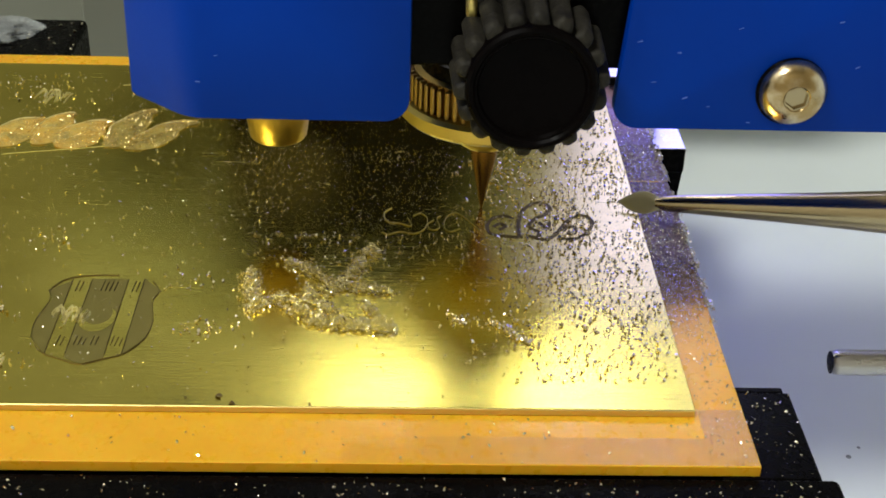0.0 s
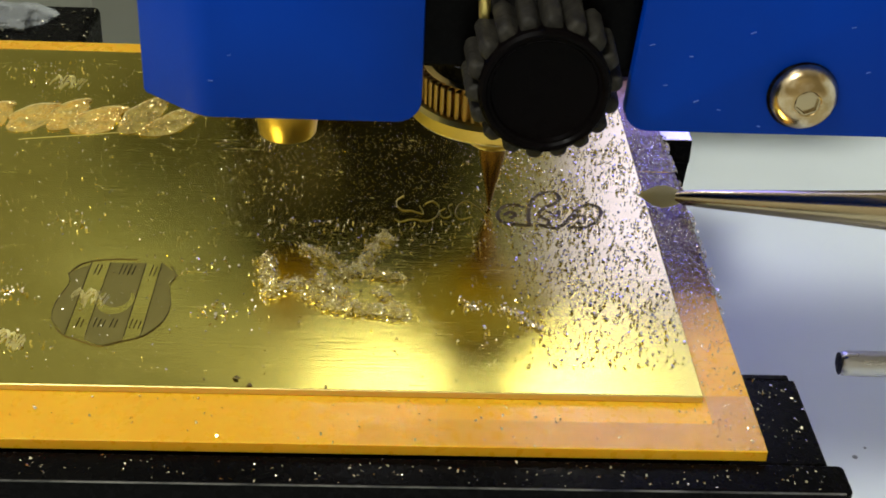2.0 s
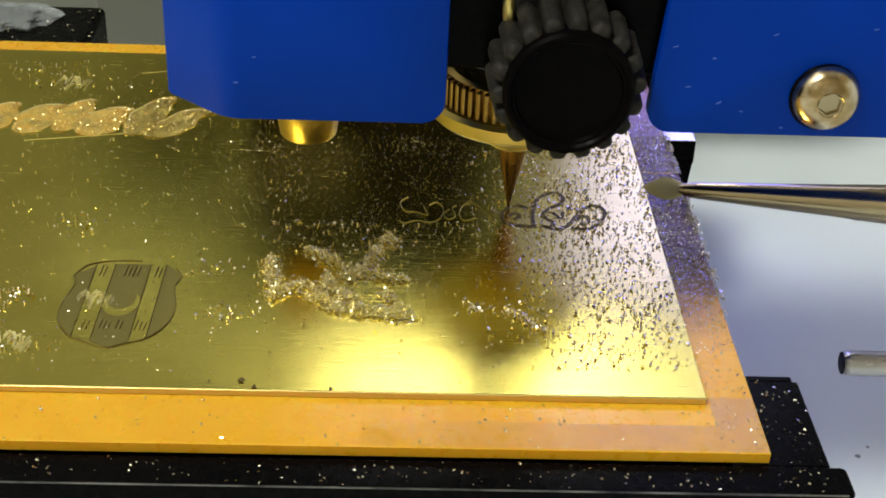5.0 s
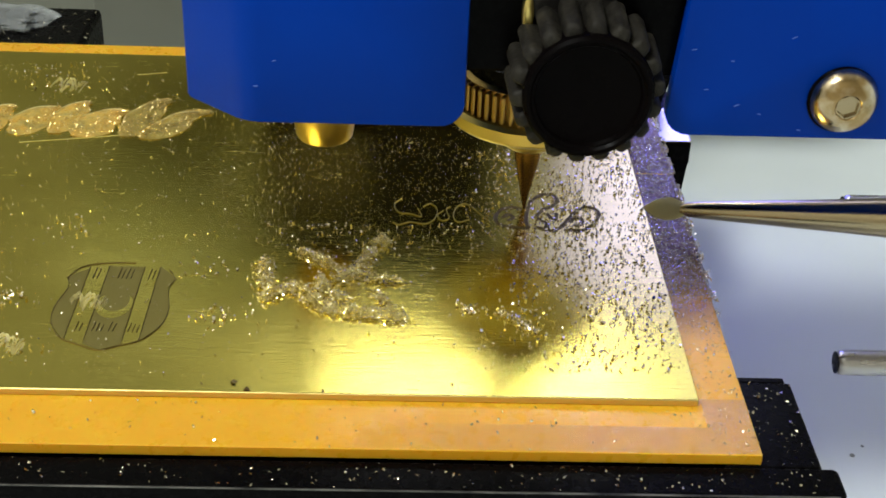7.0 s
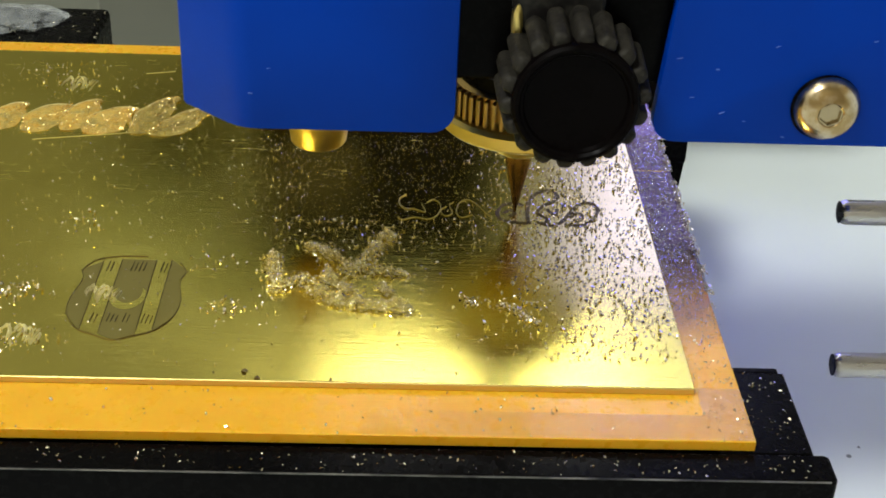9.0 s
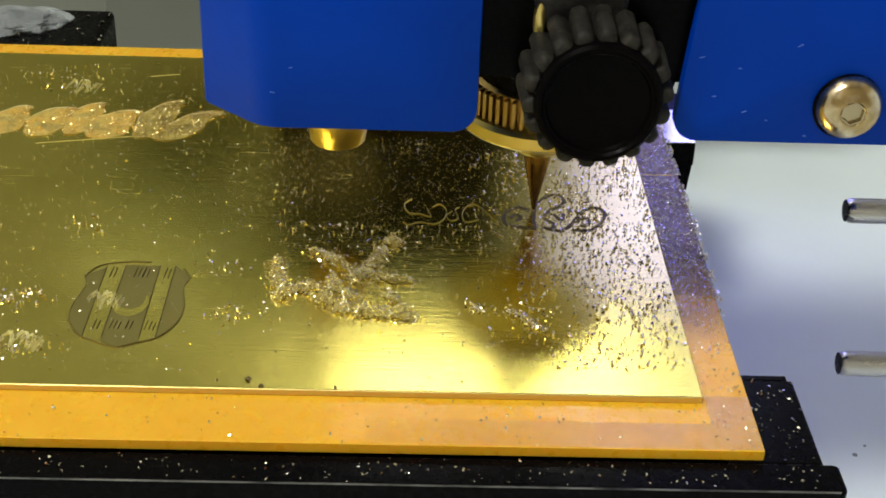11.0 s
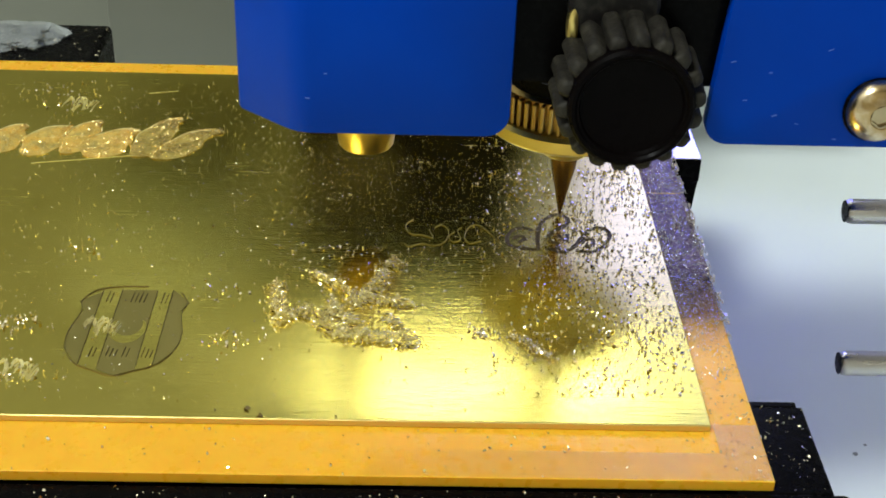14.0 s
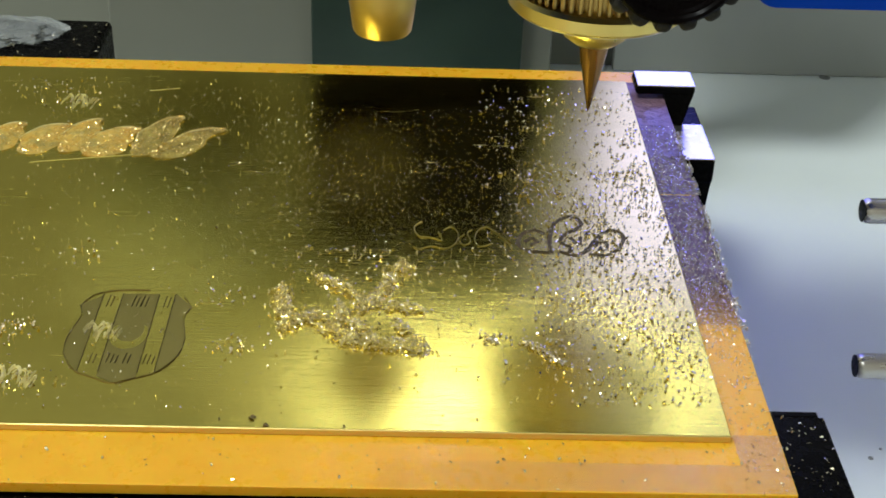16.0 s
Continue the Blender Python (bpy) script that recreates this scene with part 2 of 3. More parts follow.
def lathe(profile, steps=48, m=None, bm=None, wave=0.0, teeth=0):
    """Turns (radius, height) pairs round z, then moves the body by m. wave, teeth: flutes on the rows past the first and last."""
    bm = bm or bmesh.new()
    m = m or Matrix()
    rings = []
    for r, h in profile:
        if r < 1e-6:
            rings.append([bm.verts.new(m @ Vector((0, 0, h)))])
            continue
        ring = []
        for i in range(steps):
            a = 2 * math.pi * i / steps
            ring.append(bm.verts.new(m @ Vector((r * math.cos(a), r * math.sin(a), h))))
        rings.append(ring)
    fs = []
    for p, q in zip(rings, rings[1:]):
        for i in range(steps):
            j = (i + 1) % steps
            if len(p) == 1 and len(q) == 1:
                continue
            if len(p) == 1:
                fs.append(bm.faces.new((p[0], q[i], q[j])))
            elif len(q) == 1:
                fs.append(bm.faces.new((p[i], p[j], q[0])))
            else:
                fs.append(bm.faces.new((p[i], p[j], q[j], q[i])))
    for ring in (rings[0], rings[-1]):
        if len(ring) > 2:
            fs.append(bm.faces.new(ring))
    bmesh.ops.recalc_face_normals(bm, faces=fs)
    return bm


def arc(cx, cy, r, a0, a1, n=6):
    return [(cx + r * math.cos(radians(a0 + (a1 - a0) * i / n)), cy + r * math.sin(radians(a0 + (a1 - a0) * i / n))) for i in range(n + 1)]


# ---------------- the setting ----------------
floor = tagged(part("floor", box(-420, 420, -420, 216, -53, -45), grey_paint), "light grey painted steel base sheet of the machine", "machine base", kind="structure")
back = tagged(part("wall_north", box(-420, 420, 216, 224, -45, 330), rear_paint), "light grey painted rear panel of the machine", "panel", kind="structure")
for x0, x1, y0, y1, z0, z1, nm in [
        (-808, -800, -900, 600, -60, 1400, "wall_west"), (800, 808, -900, 600, -60, 1400, "wall_east"), (-808, 808, 600, 608, -60, 1400, "room_wall_north"),
        (-808, 808, -908, -900, -60, 1400, "wall_south"), (-808, 808, -908, 608, 1400, 1408, "ceiling")]:
    tagged(part(nm, box(x0, x1, y0, y1, z0, z1), plaster), "plain pale plaster room surface", "room", kind="structure")
# Small dark discs on the base sheet and near the rear panel.
for x, y, r in ((73.8, 211.5, 1.6), (41.0, 46.4, 0.5), (43.5, 49.0, 0.3)):
    part("floor_spot", lathe([(r, -44.99), (r * 0.9, -44.9), (0, -44.88)], 20, pose(x, y, 0)), spot_grey, floor, "small dark spot")
table = tagged(part("table", box(-808, 808, -908, 608, -90, -53.1), plaster), "plain pale worktop under the machine", "table", kind="structure")


# ---------------- light fittings of the machine ----------------
def led_panel(label, x0, x1, y, z0, z1, mat, deep):
    t = thing("led_lamp", label, "lamp")
    part("housing", box(x0 - 2, x1 + 2, y, y + deep, z0 - 2, z1 + 2, 0.8), grey_paint, t)
    part("diffuser", box(x0, x1, y - 1.2, y - 0.05, z0, z1, 0.3), mat, t, "glowing frosted diffuser")
    part("bracket", box((x0 + x1) / 2 - 4, (x0 + x1) / 2 + 4, y + deep, 216, (z0 + z1) / 2 - 3, (z0 + z1) / 2 + 3, 0.5), grey_paint, t)
    return t


led_panel("cool white LED lamp on the rear panel", -6, 44, 150, 6, 86, led_cool, 5)
# Unseen housing made 32 deep so that it shades the wall behind it.
led_bar = led_panel("warm white LED bar with three bright chips on the rear panel", -92, 24, 150, 90.5, 128, led_warm, 32)
for x, half, lens in ((-46, 12, led_chip), (-20, 12, led_chip), (7, 9, led_end)):
    part("led", box(x - half, x + half, 146.8, 148.7, 95, 127, 0.8), lens, led_bar, "bright glowing LED lens")
led_panel("neutral white LED lamp on the rear panel", 28.5, 60, 150, 90, 126, led_neutral, 5)


# Unseen plate added to shade the wall and darken the brass reflection.
tagged(part("shade_plate", box(-64, -24, 172, 178, 15, 87, 0.5), shade_plate_black), "unseen black plate added behind the carriage to shade the wall", "machine plate", kind="structure")
# Dark green sheet: the soft shade on the rear wall, put into colour.
tagged(part("green_shade", box(-68, -14, 186, 189.6, -44.9, 74, 0.5), shade_green), "dark green sheet added as shade over the rear wall", "machine panel", kind="structure")
# Added sheet that stands for the brighter-lit right of the wall.
tagged(part("lit_wall", box(14, 300, 212, 215.6, -44.9, 200, 0.4), lit_wall_grey), "lighter sheet added as the lit part of the rear wall", "machine cover", kind="structure")
# Block added to shade the rear wall and cover the bright floor strip.
tagged(part("shade_rail", box(-120, -6, 190, 215.5, -44.9, 40, 0.5), rear_paint), "grey block added on the rear panel to shade the wall", "machine rail", kind="structure")
# Out-of-view beam, added to cut the ceiling light on the wall.
tagged(part("shade_beam", box(-130, -95, 172, 215.5, 84, 96, 0.5), grey_paint), "unseen grey beam added beside the LED bar to shade the wall", "machine beam", kind="structure")


# ---------------- bed, board and plate ----------------
bed = thing("machine_bed", "black anodised sliding work bed with corner clamps", "machine bed")
part("deck", box(-160, 2, -9.8, 117.7, -9, -2.66, 0.4), black, bed)
part("front_rail", prism([(-160, -16.1), *arc(15.6, -15.3, 0.8, -90, 0), *arc(15.5, -11.5, 0.9, 0, 90), (-160, -10.6)], "z", -14, -2.55, 0.35), black, bed)
# Thin mottled strip, paler than the rail, along its front edge.
part("rail_edge", box(-160, 15.4, -16.2, -15.96, -2.78, -2.56, 0.05, 1), pale_edge, bed, "thin paler edge of the rail")
part("side_jaw", box(1.9, 14.5, -10.55, 7.8, -9, -2.64, 0.3), black, bed)
part("jaw_lip", box(2.2, 13.8, 7.6, 9.0, -9, -2.62, 0.3), black, bed)
part("clamp_finger", box(1.0, 12.6, 103.6, 110.6, 0.1, 2.0, 0.6), black, bed)
part("clamp_neck", prism([(6.8, -6.2), (10.9, -6.2), (12.4, 0.3), (6.8, 0.3)], "y", 103.7, 110.4, 0.2), black, bed)
part("clamp_step", box(6.7, 14.8, 88.6, 112, -11, -6.0, 0.4), black, bed)
part("clamp_foot", prism([(7, -24), (13.7, -24), (14.7, -11), (6.8, -11)], "y", 89.4, 111), black, bed)
part("slide", box(-140, -20, 0, 108, -44.9, -9, 1), black, bed)
# Added strips that carry the glare of the rear lamp.
part("clamp_glare", box(1.3, 12.5, 103.7, 110.4, 1.9, 2.15, 0.1), glare_metal, bed, "pale metal strip painting the lamp's glare on the clamp")
part("clamp_glare", box(6.9, 14.7, 88.8, 103.4, -6.05, -5.85, 0.1), glare_metal, bed, "pale metal strip painting the lamp's glare on the clamp")
rear = thing("clamp_block", "black rear clamp block with a blob of clear glue", "clamp")
part("body", box(-160, -107.3, 119, 142, -44.9, -3, 1.2), black, rear)
bm = bmesh.new()
bmesh.ops.create_icosphere(bm, subdivisions=4, radius=1)
for v in bm.verts:
    k = 1 + 0.35 * noise.noise(v.co * 2.2) + 0.12 * noise.noise(v.co * 7)
    v.co = Vector((-126.5 + v.co.x * 10 * k, 133 + v.co.y * 7 * k, -3 + max(v.co.z, -0.2) * 2.6 * k))
part("glue_blob", bm, glue, rear, "clear cured glue", True)

board = thing("backing_board", "amber resin backing board lying under the brass plate", "board")
part("slab", box(-150, 6.6, -10.1, 116.7, -2.6, -1.02, 0.12), amber, board)

plate = thing("brass_plate", "brushed brass plate with engraved crest and lettering", "metal plate")
part("sheet", box(-150, 0, 0, 110, -1.0, 0.0, 0.12, 1), brass, plate)
front_bm = bmesh.new()
strip_rows = [[front_bm.verts.new((x, y, z)) for y, z in ((0.02, -0.004), (-0.1, -0.1), (-0.14, -0.9), (0.02, -0.95))] for x in (-149.9, -0.08)]
for k in range(4):
    front_bm.faces.new((strip_rows[0][k], strip_rows[1][k], strip_rows[1][(k + 1) % 4], strip_rows[0][(k + 1) % 4]))
front_bm.faces.new(strip_rows[0])
front_bm.faces.new(strip_rows[1])
bmesh.ops.recalc_face_normals(front_bm, faces=front_bm.faces[:])
part("front_edge", front_bm, edge_brass, plate, "bright sheared edge")


part("tape", box(0.15, 6.95, 27, 65.75, -1.02, -0.93), tape_film, board, "clear tape strip tinted with the lamp's lilac sheen")
part("tape", box(0.1, 6.8, 66.25, 111.5, -1.02, -0.93), tape_film, board, "clear tape strip tinted with the lamp's lilac sheen")


# Pinkish lamp sheen on the board, painted as a thin see-through sheet.
board_sheen = material("painted_sheen", (0.85, 0.6, 0.5), 0.3)
nn, ll, bb = nodes(board_sheen)
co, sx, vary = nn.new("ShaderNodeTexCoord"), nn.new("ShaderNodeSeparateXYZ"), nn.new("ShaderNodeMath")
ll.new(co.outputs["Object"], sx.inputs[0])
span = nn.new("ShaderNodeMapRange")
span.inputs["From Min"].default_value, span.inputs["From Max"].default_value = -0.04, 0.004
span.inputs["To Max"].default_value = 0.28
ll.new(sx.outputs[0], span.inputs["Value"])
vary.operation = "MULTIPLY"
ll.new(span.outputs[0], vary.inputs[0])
ll.new(ramp(board_sheen, noise_node(board_sheen, 160, 5, (0.6, 1, 1)), [(0.3, grey(0.4)), (0.65, grey(1.0))]), vary.inputs[1])
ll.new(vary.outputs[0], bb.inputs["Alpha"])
part("board_sheen", box(-46, 6.45, -9.9, -4.6, -1.02, -0.985), board_sheen, board, "pinkish lamp sheen painted on the board")
part("board_sheen", box(0.5, 6.45, -4.55, 1.5, -1.02, -0.985), board_sheen, board, "pinkish lamp sheen painted on the board")


def sheet(points, z):
    bm = bmesh.new()
    bm.faces.new([bm.verts.new((x, y, z)) for x, y in points])
    bmesh.ops.triangulate(bm, faces=bm.faces[:])
    bmesh.ops.recalc_face_normals(bm, faces=bm.faces[:])
    if bm.faces[0].normal.z < 0:
        bmesh.ops.reverse_faces(bm, faces=bm.faces[:])
    return bm


def stroke(points, w, z, bm=None):
    """A cut groove: a ribbon with a raised burr on each side."""
    bm = bm or bmesh.new()
    rows = []
    for i, p in enumerate(points):
        a, b = Vector(points[max(i - 1, 0)]), Vector(points[min(i + 1, len(points) - 1)])
        d = (b - a).normalized()
        nrm = Vector((-d.y, d.x)) * w / 2
        k = 0.8 + 0.35 * noise.noise(Vector((p[0], p[1], 2)))
        rows.append([bm.verts.new((p[0] + nrm.x * f * k, p[1] + nrm.y * f * k, z + h)) for f, h in ((-1.5, -0.05), (-1, 0.1), (-0.6, -0.01), (0.6, -0.01), (1, 0.1), (1.5, -0.05))])
    for p, q in zip(rows, rows[1:]):
        for j in range(5):
            bm.faces.new((p[j], q[j], q[j + 1], p[j + 1]))
    return bm


def oval(cx, cy, rx, ry, a0, a1, n=28):
    return [(cx + rx * math.cos(radians(a0 + (a1 - a0) * i / n)), cy + ry * math.sin(radians(a0 + (a1 - a0) * i / n))) for i in range(n + 1)]


def crest(cx, cy):
    """A shield with upright bands, a crescent and two rows of bars, cut into the plate."""
    half = [(0, -11.4), (2.8, -9.9), (5.8, -8.6), (8.0, -4.6), (8.3, -0.4), (7.1, 5.0), (8.2, 7.4), (5.6, 11.6)]
    rim = [(cx + x, cy + y) for x, y in half] + [(cx - x, cy + y) for x, y in half[:0:-1]]
    part("crest_ground", sheet([(cx - 5.2, cy + 9.9), (cx - 8.2, cy + 7.4), (cx - 7.1, cy + 5), (cx - 8.3, cy - 0.4), (cx - 8.0, cy - 4.6), (cx - 5.2, cy - 8.8)], 0.03), etched, plate, "etched band of the crest")
    part("crest_ground", sheet([(cx + 5.2, cy + 10.9), (cx + 8.2, cy + 7.4), (cx + 7.1, cy + 5), (cx + 8.3, cy - 0.4), (cx + 8.0, cy - 4.6), (cx + 5.2, cy - 8.8)], 0.03), etched, plate, "etched band of the crest")
    part("crest_ground", sheet([(cx - 2.4, cy + 10.6), (cx - 2.4, cy - 9.6), (cx, cy - 11), (cx + 2.9, cy - 9.6), (cx + 2.9, cy + 10.6)], 0.03), etched, plate, "etched band of the crest")
    for x in (-5.2, -2.4, 2.9, 5.2):
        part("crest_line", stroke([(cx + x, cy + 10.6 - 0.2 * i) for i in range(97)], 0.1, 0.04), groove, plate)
    line = rim[7:] + rim[:8]
    for k in range(2):
        line = [q for a, b in zip(line, line[1:]) for q in ((a[0] * 0.75 + b[0] * 0.25, a[1] * 0.75 + b[1] * 0.25), (a[0] * 0.25 + b[0] * 0.75, a[1] * 0.25 + b[1] * 0.75))]
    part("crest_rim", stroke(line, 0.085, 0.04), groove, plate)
    bm = bmesh.new()
    a, b = oval(cx + 0.2, cy + 0.3, 2.6, 3.6, 150, 390), oval(cx + 0.2, cy + 1.2, 2.0, 2.7, 150, 390)
    va, vb = [bm.verts.new((*p, 0.06)) for p in a], [bm.verts.new((*p, 0.06)) for p in b]
    for k in range(len(va) - 1):
        bm.faces.new((va[k], va[k + 1], vb[k + 1], vb[k]))
    part("crescent", bm, brass, plate)
    for row, h, spots in ((7.2, 2.9, (-4.3, -0.6, 0.7, 3.9)), (-6.6, 2.3, (-4.1, -1.7, 0.6, 3.3))):
        for i, x in enumerate(spots):
            bm = bmesh.new()
            for k in range(3 if i % 2 else 2):
                a = cx + x + 0.62 * k
                stroke([(a + 0.03 * q, cy + row + h * q / 6 * (1 - 0.12 * k)) for q in range(7)], 0.085, 0.04, bm)
            part("crest_bar", bm, groove, plate)


crest(-81.7, 19.9)

def curve(points, n=7):
    """A smooth line through a few points."""
    pts = [Vector(p) for p in points]
    pts = [2 * pts[0] - pts[1], *pts, 2 * pts[-1] - pts[-2]]
    out = []
    for a, b, c, d in zip(pts, pts[1:], pts[2:], pts[3:]):
        for k in range(n):
            u = k / n
            out.append(tuple(0.5 * (2 * b + (c - a) * u + (2 * a - 5 * b + 4 * c - d) * u * u + (3 * b - a - 3 * c + d) * u ** 3)))
    return out + [tuple(points[-1])]


# flowing cut lettering, an illegible word: deep strokes at its end, shallow ones before
for deep, strokes in (
        (True, [[(-18.6, 45), (-16.4, 43.9), (-14.5, 45.2), (-13, 48.1), (-11.3, 50.9), (-9.5, 51.9), (-8, 50.6), (-8.4, 47.9), (-10.1, 45.1), (-12, 44.1), (-14.1, 44.5)],
                [(-12.9, 46.8), (-12.1, 48.2), (-10.9, 47.8), (-11.4, 45.9), (-12.5, 45.9)]]),
        (True, [[(-20, 44.5), (-20, 47.8), (-19.4, 52), (-18.1, 54.6), (-16.3, 56), (-14.7, 55.3), (-14.6, 53.4), (-15.6, 51.7)],
                [(-15.6, 51.7), (-17, 50.7), (-18.3, 48.4), (-17.5, 47), (-16.8, 46.2), (-17.3, 44.6), (-18.6, 45)], [(-16.6, 49.4), (-15.4, 47.4), (-14.9, 49.6)]]),
        (True, [[(-20.6, 50.5), (-21.9, 51.2), (-23.8, 50.6), (-25, 48.1), (-24.6, 45.7), (-22.8, 44.9), (-20, 44.5)], [(-24, 47.7), (-22.9, 48.8), (-22.1, 47.9), (-23.1, 46.8)]]),
        (False, [[(-26.2, 46.4), (-28.8, 51.1), (-30.2, 52), (-31.4, 50.6), (-31.9, 47.8), (-31.1, 46), (-29.2, 47)]]),
        (False, [[(-33.5, 49.6), (-34.5, 48.1), (-33.8, 46.4), (-32.6, 47.3), (-33, 50), (-32.3, 51)]]),
        (False, [[(-36.8, 50.8), (-35.6, 51.8), (-34.5, 50), (-35, 46.8), (-36.6, 45.2), (-38.9, 45.7), (-40.8, 44.8), (-41.7, 45.6)],
                 [(-40.3, 53.4), (-41.5, 51.5), (-40.8, 48.8), (-38.9, 48.4), (-37.1, 47.6), (-37.7, 50.3)]])):
    bm = bmesh.new()
    for pts in strokes:
        stroke(curve(pts), 0.58 if deep else 0.09, 0.05, bm)
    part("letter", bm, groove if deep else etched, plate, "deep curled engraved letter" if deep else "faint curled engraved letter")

scuff = material("scuffed_brass", (0.84, 0.78, 0.44), 0.45, 0.7)
bump(scuff, noise_node(scuff, 1800, 4), 0.8, 0.0004)
for cx, cy, w, h in ((-85.6, 21.2, 3.8, 4.2), (-95.4, 10.2, 5.0, 4.6), (-104.5, 95, 4.6, 6.0)):
    bm = bmesh.new()
    for lane in range(7):
        run = []
        for k in range(81):
            u = k / 80
            wob = 0.45 * noise.noise(Vector((u * 7, cx, lane))) + 0.3 * (lane - 3) * 0.5
            x = cx + (u - 0.5) * w * (1 + 0.06 * lane) + wob
            y = cy + h * (abs(math.sin(u * 2.2 * math.pi + 0.3)) ** 0.7 - 0.5) + 0.5 * noise.noise(Vector((u * 11, cy, lane * 3.7))) - 0.18 * lane
            if noise.noise(Vector((u * 10, lane * 5.3, cx))) > -0.05:
                run.append((x, y))
                continue
            if len(run) > 3:
                stroke(run, 0.19, 0.04, bm)
            run = []
        if len(run) > 3:
            stroke(run, 0.19, 0.04, bm)
    part("scuff_mark", bm, scuff, plate, "pale scuffed mark")

pocket = material("bared_amber_pocket", (0.7, 0.42, 0.1), 0.45)
plug(pocket, ramp(pocket, noise_node(pocket, 320, 5), [(0.32, (0.56, 0.32, 0.035)), (0.5, (0.52, 0.36, 0.07)), (0.66, (0.3, 0.24, 0.06))]), "Base Color")
bump(pocket, noise_node(pocket, 1300, 5), 0.8, 0.0005)
for x0, y0, x1, y1 in ((-107.5, 70.5, -88.5, 74.6), (-92, 100.2, -86.5, 101.6)):
    run = [(x0 + (x1 - x0) * k / 12, y0 + (y1 - y0) * k / 12 + 0.12 * noise.noise(Vector((x0 + k, y0, 1)))) for k in range(13)]
    part("scratch", stroke(run, 0.03, -0.03), scuff, plate, "fine pale scratch")

# a rope of curled leaves milled along the back of the plate: base, tip and half width of each
ROPE = [(-141.0, 75.2, -134.2, 84.5, 3.0), (-133.6, 75.0, -126.4, 85.2, 3.1), (-125.4, 75.3, -119.0, 84.6, 2.9), (-117.6, 75.3, -111.2, 84.7, 3.0),
        (-110.9, 75.4, -102.8, 84.4, 3.3), (-103.9, 75.6, -98.0, 87.0, 2.6), (-99.8, 75.2, -90.4, 83.6, 3.4), (-91.2, 75.0, -83.4, 88.6, 2.7), (-87.8, 74.4, -75.2, 84.1, 2.5)]


def leaf_point(i, t, w):
    """A point of a leaf: t from base to tip, w from its lower to its upper edge."""
    x0, y0, x1, y1, half = ROPE[i]
    dx, dy = x1 - x0, y1 - y0
    a, b, c, d = Vector((x0, y0)), Vector((x0 + 0.6 * dx, y0 + 0.02 * dy)), Vector((x0 + 0.35 * dx, y0 + 1.0 * dy)), Vector((x1, y1))
    p = a * (1 - t) ** 3 + b * 3 * t * (1 - t) ** 2 + c * 3 * t * t * (1 - t) + d * t ** 3
    g = ((b - a) * (1 - t) ** 2 + (c - b) * 2 * t * (1 - t) + (d - c) * t * t).normalized()
    k = 1.2 * half * math.sin(math.pi * min(1.0, max(0.0, t)) ** 0.72) ** 0.75 * (1 + 0.22 * noise.noise(Vector((t * 5, w, i * 7))))
    return p + Vector((-g.y, g.x)) * w * k


for i in range(len(ROPE)):
    bm = bmesh.new()
    bmesh.ops.create_grid(bm, x_segments=44, y_segments=22, size=1)
    for v in bm.verts:
        w, p = v.co.y, leaf_point(i, 0.5 + 0.5 * v.co.x, v.co.y)
        h = (0.22 + 0.3 * noise.noise(Vector((p.x * 0.9, p.y * 0.9, 1))) + 0.2 * noise.noise(Vector((p.x * 2.6, p.y * 2.6, 5)))) * (1 - w * w)
        v.co = Vector((p.x, p.y, max(0.012 + 0.004 * (i % 3), h)))
    leaf = part("rope_leaf", bm, pocket if i < 7 else crumb, plate, "pocket of the rope pattern with the amber board bared" if i < 7 else "shavings-filled pocket of the rope pattern", True)
    bm = stroke([tuple(leaf_point(i, 0.3 + 0.68 * k / 20, 1.0)) for k in range(21)], 0.22, 0.06)
    part("burr", bm, scuff, leaf, "bright raised burr of the cut")


def scatter(name, label, spots, mat, flat=0.35, seed=1, kind="stuff"):
    """One mesh of small curled shavings. spots: rows of x, y, z, size."""
    rng = np.random.default_rng(seed)
    verts, faces = [], []
    for x, y, z, s in spots:
        a, b, c = rng.uniform(0, 2 * math.pi), rng.normal(0, flat), rng.normal(0, flat)
        m = Euler((b, c, a)).to_matrix()
        w = s * rng.uniform(0.3, 0.65)
        lift = s * rng.uniform(0.15, 0.45)
        k = len(verts)
        pts = [(-s / 2, -w / 2, 0), (-s / 2, w / 2, 0), (0, -w / 2 * 1.1, lift), (0, w / 2 * 1.1, lift), (s / 2, -w / 2 * 0.7, 0), (s / 2, w / 2 * 0.7, 0.1 * s)]
        q = [m @ Vector(p) for p in pts]
        low = min(p.z for p in q)
        verts += [((p.x + x) * MM, (p.y + y) * MM, (p.z - low + z) * MM) for p in q]
        faces += [(k, k + 2, k + 3, k + 1), (k + 2, k + 4, k + 5, k + 3), (k, k + 1, k + 5, k + 4), (k, k + 4, k + 2), (k + 1, k + 3, k + 5)]
    me = bpy.data.meshes.new(name)
    me.from_pydata(verts, [], faces)
    me.materials.append(mat)
    ob = new(name, me)
    return tagged(ob, label, "shavings", kind=kind)


rng = np.random.default_rng(7)


def cloud(n, x0, x1, y0, y1, s0, s1, z=0.02, keep=None):
    out = []
    while len(out) < n:
        x, y = rng.uniform(x0, x1), rng.uniform(y0, y1)
        if keep is not None and rng.uniform() > keep(x, y):
            continue
        out.append((x, y, z, s0 + (s1 - s0) * rng.uniform() ** 2))
    return out


def clump(x, y):
    return max(0.0, 0.5 + 1.1 * noise.noise(Vector((x * 0.12, y * 0.12, 3)))) ** 1.5


